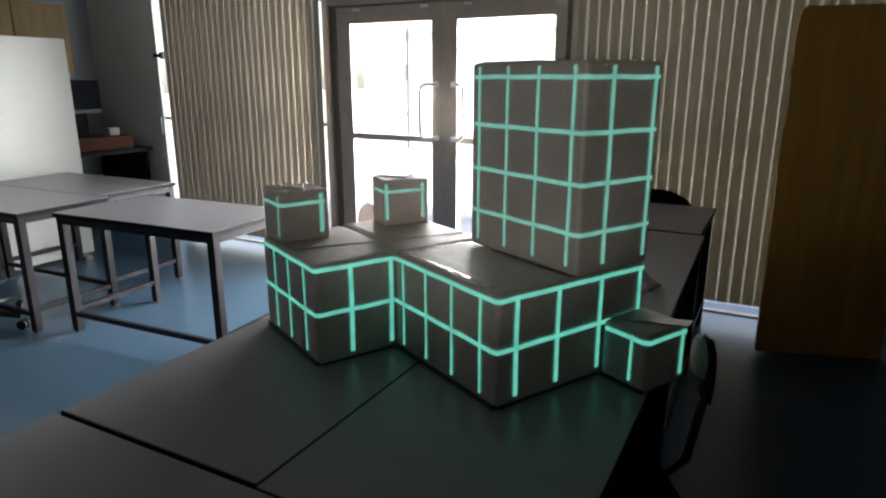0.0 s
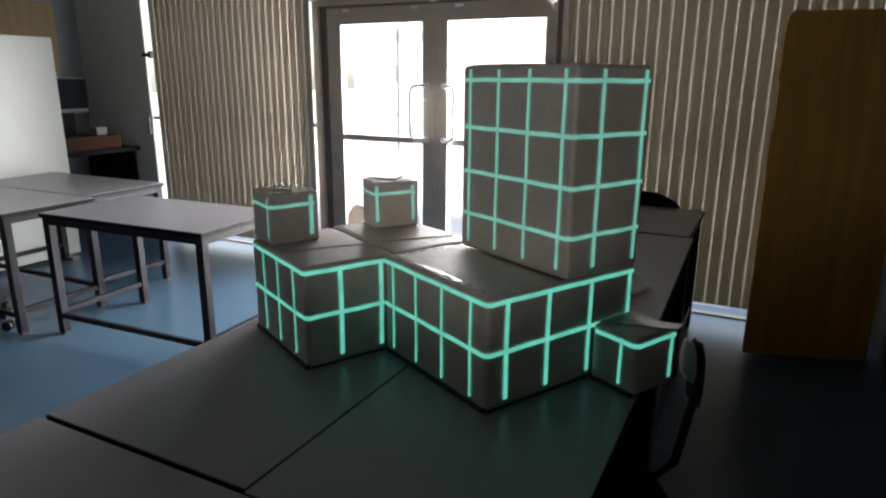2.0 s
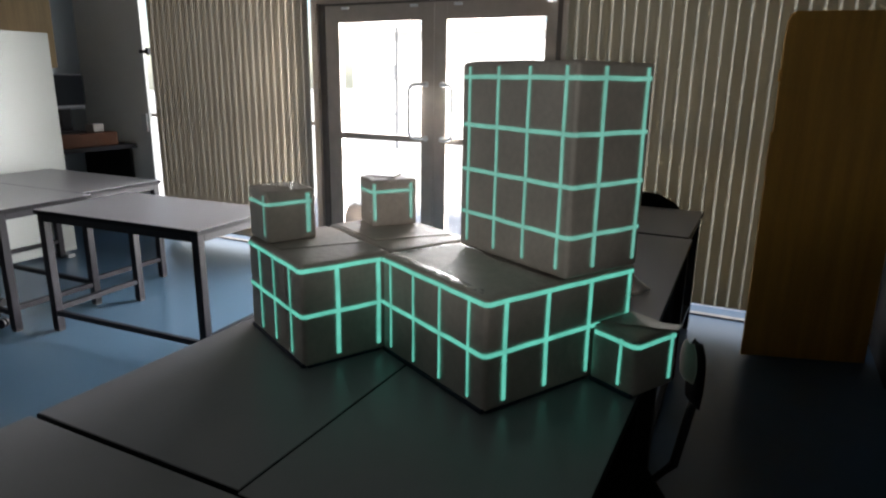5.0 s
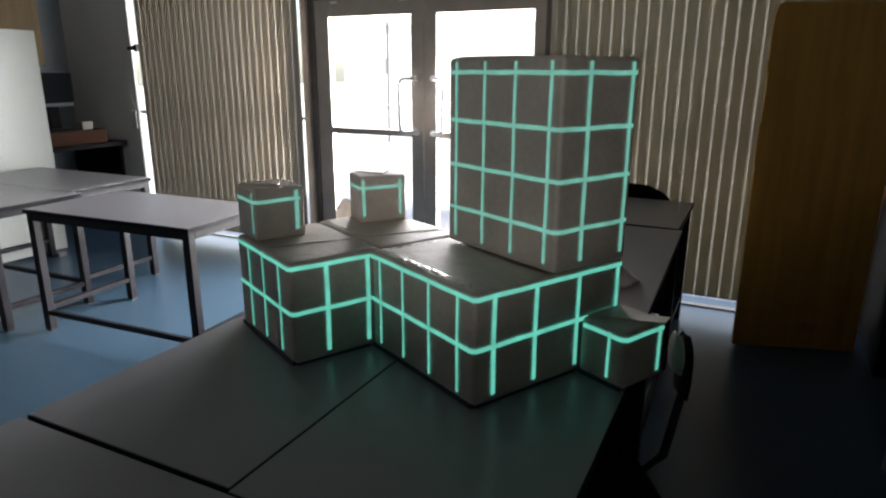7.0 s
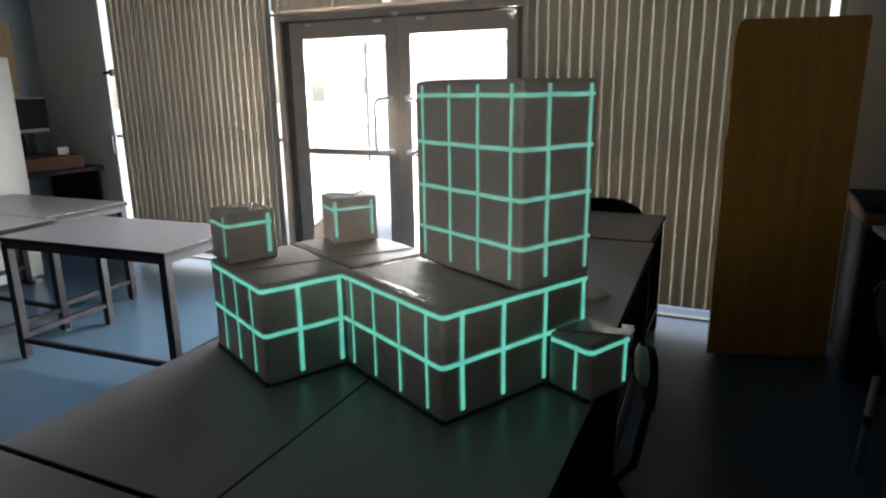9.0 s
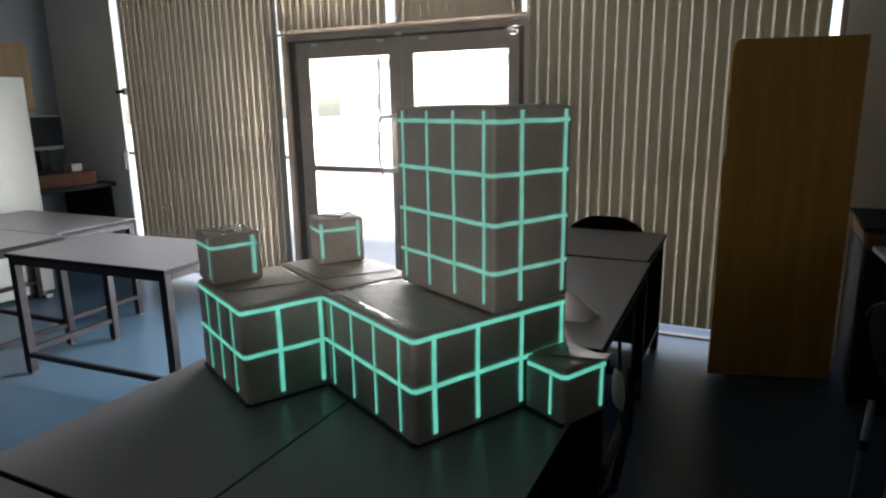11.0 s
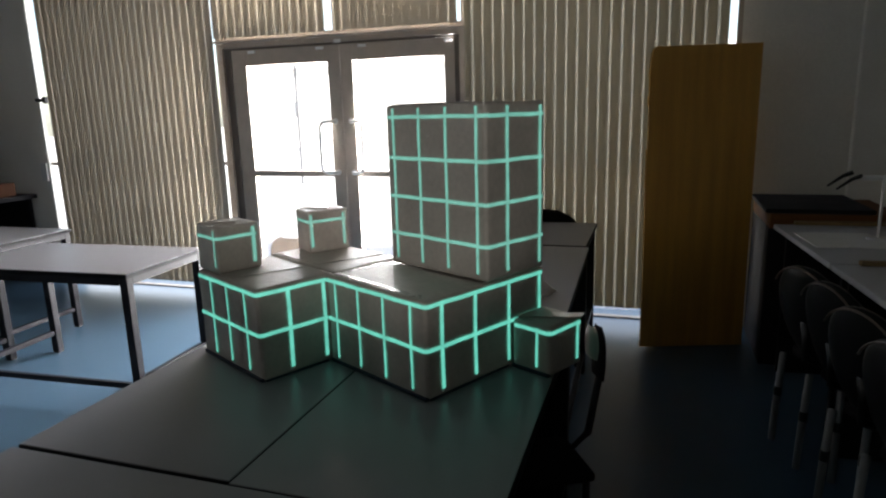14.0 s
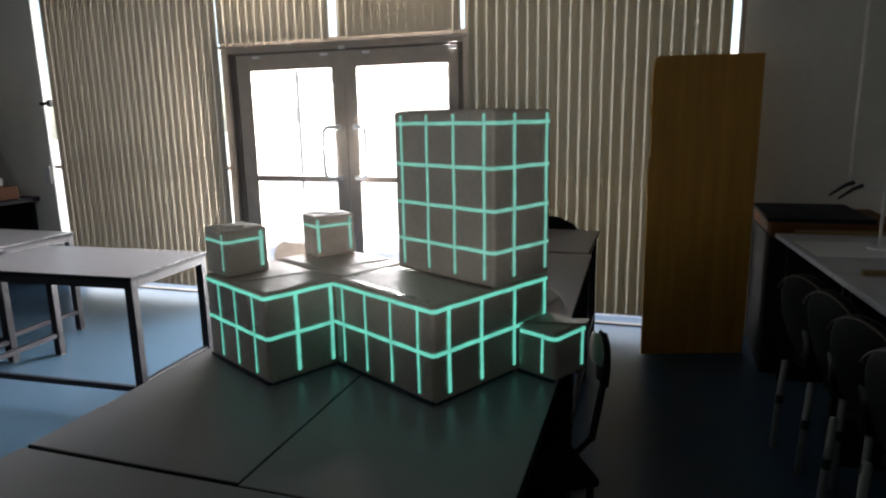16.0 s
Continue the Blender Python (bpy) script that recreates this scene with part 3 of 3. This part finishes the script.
# ---- chairs ----
def shell_back(width, height, bend=0.04, thick=0.012, round_top=0.45):
    """A curved, rounded backrest in the xz plane, from z 0 up, facing -y."""
    bm = bmesh.new()
    n, r = 16, 18
    grid = []
    for j in range(r + 1):
        f = j / r
        row = []
        lim = 1.0 if f < 1 - round_top else max(0.42, (1 - min(1.0, (f - 1 + round_top) / round_top) ** 2.6) ** 0.42)
        lim *= 0.82 + 0.18 * min(1, f * 3)
        for i in range(n + 1):
            s = (i / n - 0.5) * 2
            row.append(bm.verts.new((s * width / 2 * max(lim, 0.06), -bend * s * s + 0.05 * f, f * height)))
        grid.append(row)
    for j in range(r):
        for i in range(n):
            bm.faces.new((grid[j][i], grid[j][i + 1], grid[j + 1][i + 1], grid[j + 1][i]))
    bmesh.ops.solidify(bm, geom=bm.faces[:], thickness=thick)
    bmesh.ops.recalc_face_normals(bm, faces=bm.faces[:])
    return bm


def chair(m, mat, metal, label, group, top=0.80, width=0.40):
    """Faces -y from its back at y = 0; origin on the floor."""
    c = thing("chair", m, label, "chair", group)
    part("backrest", shell_back(width, 0.34, 0.035, 0.014), mat, c, smooth=True).matrix_basis = pose(0, 0, top - 0.34)
    part("seat", boxed(-0.2, 0.2, -0.42, -0.02, 0.43, 0.455, 0.012, 3), mat, c, smooth=True)
    for s in (-1, 1):
        part("back_post", tube([(s * 0.13, -0.04, 0.43), (s * 0.13, 0.005, 0.5), (s * 0.13, 0.03, top - 0.12)], 0.010), metal, c, smooth=True)
        for y, e in ((-0.38, -0.42), (-0.04, 0.02)):
            part("leg", tube([(s * 0.17, y, 0.43), (s * 0.2, e, 0.0)], 0.0115), metal, c, smooth=True)
    return c


chair(pose(-1.415, 2.75, 0, 0, 0, 165), M_CREAM, M_CHROME, "cream plastic chair with a rounded back", "cream chairs", 0.84)
sc = thing("chair", pose(0.350, 1.528, 0, 0, 0, -60), "black chair with a small cream back pad", "chair", "black chairs")
part("back_shell", shell_back(0.105, 0.16, -0.004, 0.012, 0.5), M_FABRIC, sc, "black shell behind the pad", True).matrix_basis = pose(0, 0.010, 0.698, 17.4)
part("back_pad", shell_back(0.10, 0.085, -0.006, 0.014, 0.8), M_PAD, sc, "cream rounded back pad", True).matrix_basis = pose(0.004, -0.016, 0.768, 30)
part("seat", boxed(-0.12, 0.12, -0.34, -0.04, 0.42, 0.45, 0.012, 3), M_FABRIC, sc, smooth=True)
part("back_post", tube([(-0.03, -0.08, 0.43), (-0.03, 0.0, 0.5), (-0.03, 0.035, 0.70)], 0.012), M_STEEL, sc, smooth=True)
for s_ in (-1, 1):
    for y in (-0.37, -0.04):
        part("leg", tube([(s_ * 0.10, y * 0.85 - 0.03, 0.43), (s_ * 0.11, y * 0.9 - 0.03, 0.0)], 0.0115), M_STEEL, sc, smooth=True)
chair(pose(-0.22, 4.04, 0, 0, 0, 0), M_FABRIC, M_STEEL, "black chair with a rounded back by the blinds", "black chairs", 0.815, 0.5)
for k, (x, y, turn) in enumerate(((1.16, 2.50, 118), (1.20, 2.25, 112), (1.22, 1.94, 116), (1.235, 1.62, 113))):
    ch = thing("task_chair", pose(x, y, 0, 0, 0, turn), "black upholstered chair with a rounded backrest", "chair", "black task chairs")
    bm = bmesh.new()
    bmesh.ops.create_uvsphere(bm, u_segments=20, v_segments=14, radius=1)
    for v in bm.verts:
        f = abs(v.co.y)
        v.co = Vector((v.co.x * 0.205, math.copysign(f ** 0.6, v.co.y) * 0.034 + 0.05 * v.co.z + 0.03 - 0.03 * v.co.x ** 2, 0.655 + v.co.z * 0.205))
    back = part("backrest", bm, M_VINYL, ch, "black padded oval backrest", True)
    for e in (-0.02, 0.02):
        ring = [(0.19 * math.cos(a), e + 0.03 + 0.05 * math.sin(a), 0.655 + 0.197 * math.sin(a)) for a in (radians(35 + 110 * i / 14) for i in range(15))]
        part("piping", tube(ring, 0.004, 6), M_PIPING, back, "worn brown piping", True)
    part("back_bar", tube([(0, -0.06, 0.43), (0, 0.03, 0.46), (0, 0.05, 0.62)], 0.018), M_BLACK, ch, smooth=True)
    part("seat", boxed(-0.18, 0.18, -0.46, -0.04, 0.40, 0.46, 0.025, 3), M_FABRIC, ch, smooth=True)
    for s in (-1, 1):
        lg = part("leg", tube([(s * 0.17, 0.0, 0.42), (s * 0.175, 0.01, 0.2), (s * 0.18, 0.015, 0.0)], 0.014), M_GREYPL, ch, smooth=True)
        part("leg", tube([(s * 0.17, -0.42, 0.42), (s * 0.2, -0.45, 0.0)], 0.014), M_STEEL, ch, smooth=True)
        part("leg_band", tube([(s * 0.174, 0.007, 0.26), (s * 0.175, 0.009, 0.22)], 0.0165), M_BLACK, lg)

# wheeled chair under the joined tables
oc = thing("office_chair", pose(-3.87, 1.81, 0), "black five-star office chair on castors", "chair")
part("column", tube([(0, 0, 0.09), (0, 0, 0.40)], 0.028, 12), M_BLACK, oc, smooth=True)
part("seat", boxed(-0.25, 0.13, -0.24, 0.16, 0.40, 0.47, 0.03, 3), M_FABRIC, oc, smooth=True)
for k in range(5):
    a = radians(25 + 72 * k)
    c, s = math.cos(a), math.sin(a)
    arm = part("base_arm", tube([(0, 0, 0.125), (0.22 * c, 0.22 * s, 0.10), (0.36 * c, 0.36 * s, 0.085)], [0.03, 0.022, 0.016], 8), M_BLACK, oc, smooth=True)
    for d in (-1, 1):
        part("castor", tube([(0.37 * c - d * 0.006 * s, 0.37 * s + d * 0.006 * c, 0.031), (0.37 * c - d * 0.024 * s, 0.37 * s + d * 0.024 * c, 0.031)], 0.03, 14), M_BLACK, arm)

# ---- left side of the room ----
wb = thing("white_panel", pose(-4.765, 3.28, 0), "tall plain white board standing on its edge", "board")
part("panel", boxed(-0.03, 0.0, -2.2, 0, 0.03, 1.80, 0.004), M_BOARD, wb)
part("foot", boxed(-0.2, 0.12, -0.16, -0.10, 0.0, 0.03, 0.004), M_GREYPL, wb)
part("foot", boxed(-0.2, 0.12, -2.1, -2.04, 0.0, 0.03, 0.004), M_GREYPL, wb)

bench = thing("side_bench", pose(WX0, 0, 0), "dark worktop bench along the wall", "bench")
part("worktop", boxed(0.004, 0.76, 1.2, 4.25, 0.80, 0.84, 0.004), M_DARKTOP, bench)
for y in (1.25, 2.75, 4.19):
    part("panel", boxed(0.004, 0.70, y, y + 0.03, 0, 0.80), M_DARKTOP, bench)
part("shelf", boxed(0.004, 0.66, 1.28, 4.19, 0.42, 0.44), M_DARKTOP, bench)
cb = thing("wall_cupboard", pose(WX0 + 0.002, 0, 1.54), "light oak wall cupboard with flat doors", "cupboard")
part("body", boxed(0, 0.28, 2.34, 3.84, 0, 0.61, 0.003), M_WOOD, cb)
for y in (2.345, 2.845, 3.345):
    part("door", boxed(0.282, 0.30, y, y + 0.49, 0.004, 0.606, 0.002), M_WOOD, cb)
mon = thing("monitor", pose(-5.45, 3.85, 0.84, 0, 0, 12), "old grey computer monitor on the bench", "monitor")
part("screen", boxed(0.006, 0.012, -0.172, 0.172, 0.365, 0.638, 0.002), M_SCREEN, mon)
part("case", boxed(-0.30, 0.005, -0.185, 0.185, 0.33, 0.65, 0.02, 3), M_GREYPL, mon)
part("stand", boxed(-0.2, -0.06, -0.06, 0.06, 0.018, 0.33, 0.01), M_BLACK, mon)
part("base", boxed(-0.24, -0.01, -0.14, 0.14, 0, 0.018, 0.006), M_BLACK, mon)
tagged(part("storage_tray", boxed(-5.42, -5.12, 3.47, 4.06, 0.84, 0.965, 0.006), M_ORANGE), "orange-brown wooden tray on the bench", "tray")
tagged(part("paper_pile", boxed(-5.38, -5.18, 3.55, 3.80, 0.965, 0.985, 0.003), M_DARKTOP), "dark folders lying on a tray", "folder")
tagged(part("small_box", boxed(-5.30, -5.18, 3.86, 3.97, 0.965, 1.04, 0.006), M_CREAM), "small cream box on a tray", "box")

# ---- right side of the room ----
cab = thing("tall_cabinet", pose(0.462, 3.68, 0, 0, 0, 17.2), "tall brown board cabinet with worn edges", "cabinet")
bm = bmesh.new()
outline = [(0, 0.01), (0.64, 0.01), (0.64, 1.842), (0.034, 1.837), (0.014, 1.822), (0.004, 1.792), (-0.003, 1.70), (0.0, 1.55), (0.003, 1.3), (-0.002, 0.9), (0.002, 0.5)]
near, far = [[bm.verts.new((x, y, z)) for x, z in outline] for y in (0, 0.018)]
bm.faces.new(near), bm.faces.new(far[::-1])
for k in range(len(outline)):
    bm.faces.new((near[k], far[k], far[(k + 1) % len(outline)], near[(k + 1) % len(outline)]))
bmesh.ops.recalc_face_normals(bm, faces=bm.faces[:])
part("front", bm, M_CARD, cab)
part("body", boxed(0.10, 0.634, 0.02, 0.24, 0.0, 1.832, 0.003), M_CARD, cab)
part("edge_strip", boxed(-0.008, 0.004, 0.002, 0.012, 1.50, 1.56, 0.002), M_CARD, cab, "frayed strip of board")
part("edge_strip", boxed(-0.007, 0.004, 0.002, 0.012, 1.02, 1.25, 0.002), M_CARD, cab, "frayed strip of board")

lc = thing("low_cupboard", pose(1.12, 3.56, 0), "low wooden cupboard with a dark top", "cupboard")
part("body", boxed(0.01, 0.66, 0.02, 0.66, 0, 0.815, 0.004), M_DARKTOP, lc)
part("top_rail", boxed(0.012, 0.66, 0, 0.66, 0.816, 0.899, 0.003), M_REDWOOD, lc, "red-brown wooden rail under the top")
part("top", boxed(-0.01, 0.525, 0.01, 0.665, 0.90, 0.925, 0.006), M_DARKTOP, lc)
for k, (y0, y1) in enumerate(((2.60, 3.53), (1.0, 2.585))):
    dk = thing("work_desk", pose(1.146, 3.53, 0, 0, 0, 4.2) @ pose(0, -3.53, 0), "pale grey desk with a wooden edge strip", "desk", "work desks")
    part("desktop", boxed(0, 0.78, y0, y1, 0.82, 0.845, 0.004), M_DESK, dk)
    part("edge_strip", boxed(0.10, 0.78, y1 - 0.03, y1, 0.846, 0.866, 0.003), M_WOOD, dk, "wooden strip along the back edge")
    for y in (y0 + 0.02, y1 - 0.05):
        part("side_panel", boxed(0.06, 0.74, y, y + 0.025, 0, 0.82), M_DARKTOP, dk)
tagged(part("paper_sheet", boxed(-0.17, 0.17, -0.185, 0.185, 0, 0.0025, m=pose(1.385, 3.12, 0.8455, 0, 0, 5)), M_SHEET), "large white sheet of paper on the desk", "paper")

st = thing("clamp_stand", pose(1.54, 3.16, 0.846), "white pole with an arm and two black clamps", "stand")
part("pole", tube([(0, 0, 0.012), (0, 0, 0.30)], 0.007, 10), M_WHITE, st, smooth=True)
part("base", tube([(0, 0, 0), (0, 0, 0.012)], 0.05, 18), M_WHITE, st)
part("arm", tube([(0.22, 0.0, 0.295), (-0.09, 0.02, 0.295)], 0.013, 10), M_WHITE, st, smooth=True)
for dx, dz in ((-0.09, 0.0), (-0.13, 0.015)):
    part("clamp", tube([(dx, 0.02, 0.305 + dz), (dx - 0.04, 0.01, 0.29 + dz), (dx - 0.11, -0.02, 0.245 + dz)], [0.011, 0.009, 0.005], 8), M_BLACK, st, "black spring clamp")


def paper_cone(m, rx, ry, height, lean, seed, label):
    """A sheet of paper curled into a wide leaning cone, with a wavy foot."""
    bm = bmesh.new()
    n, rows_ = 28, 8
    grid = []
    for r in range(rows_ + 1):
        f = r / rows_
        row = []
        for k in range(n + 1):
            a = radians(-200 + 340 * k / n)
            w = 1 + 0.10 * noise.noise(Vector((math.cos(a) * 1.5, math.sin(a) * 1.5, seed + f))) + 0.03 * math.sin(5 * a) * (1 - f)
            lift = 0.012 * max(0.0, math.sin(2 * a + seed)) * (1 - f)
            row.append(bm.verts.new((lean * f + rx * w * (1 - 0.94 * f) * math.cos(a), ry * w * (1 - 0.94 * f) * math.sin(a), lift + height * f)))
        grid.append(row)
    for r in range(rows_):
        for k in range(n):
            bm.faces.new((grid[r][k], grid[r][k + 1], grid[r + 1][k + 1], grid[r + 1][k]))
    bmesh.ops.solidify(bm, geom=bm.faces[:], thickness=0.0012)
    ob = part("paper_cone", bm, M_SHEET, smooth=True)
    ob.matrix_basis = m
    return tagged(ob, label, "paper")


paper_cone(pose(0.045, 2.26, 0.7415), 0.085, 0.07, 0.115, -0.055, 2, "white sheet of paper curled into a cone on a table")

# ---- outside ----
ho = thing("far_building", pose(-9, 34, -0.1), "pale rendered building across the paving", "building")
part("wall", boxed(-14, 14, 0, 8, 0, 4.2), M_RENDER, ho)
part("roof", boxed(-14.4, 14.4, -0.4, 8.4, 4.2, 4.5), M_RENDER, ho)
sp = thing("sign_post", pose(-7.35, 13.0, -0.1), "slim dark sign post outside the doors", "sign post")
part("pole", tube([(0, 0, 0), (0, 0, 2.7)], 0.027, 10), M_DARKGREY, sp)
part("plate", boxed(-0.62, -0.04, -0.02, 0.02, 1.55, 1.9, 0.01), M_GREYPL, sp)
part("crossbar", boxed(-1.5, 0.0, -0.015, 0.015, 0.75, 0.85, 0.01), M_GREYPL, sp)
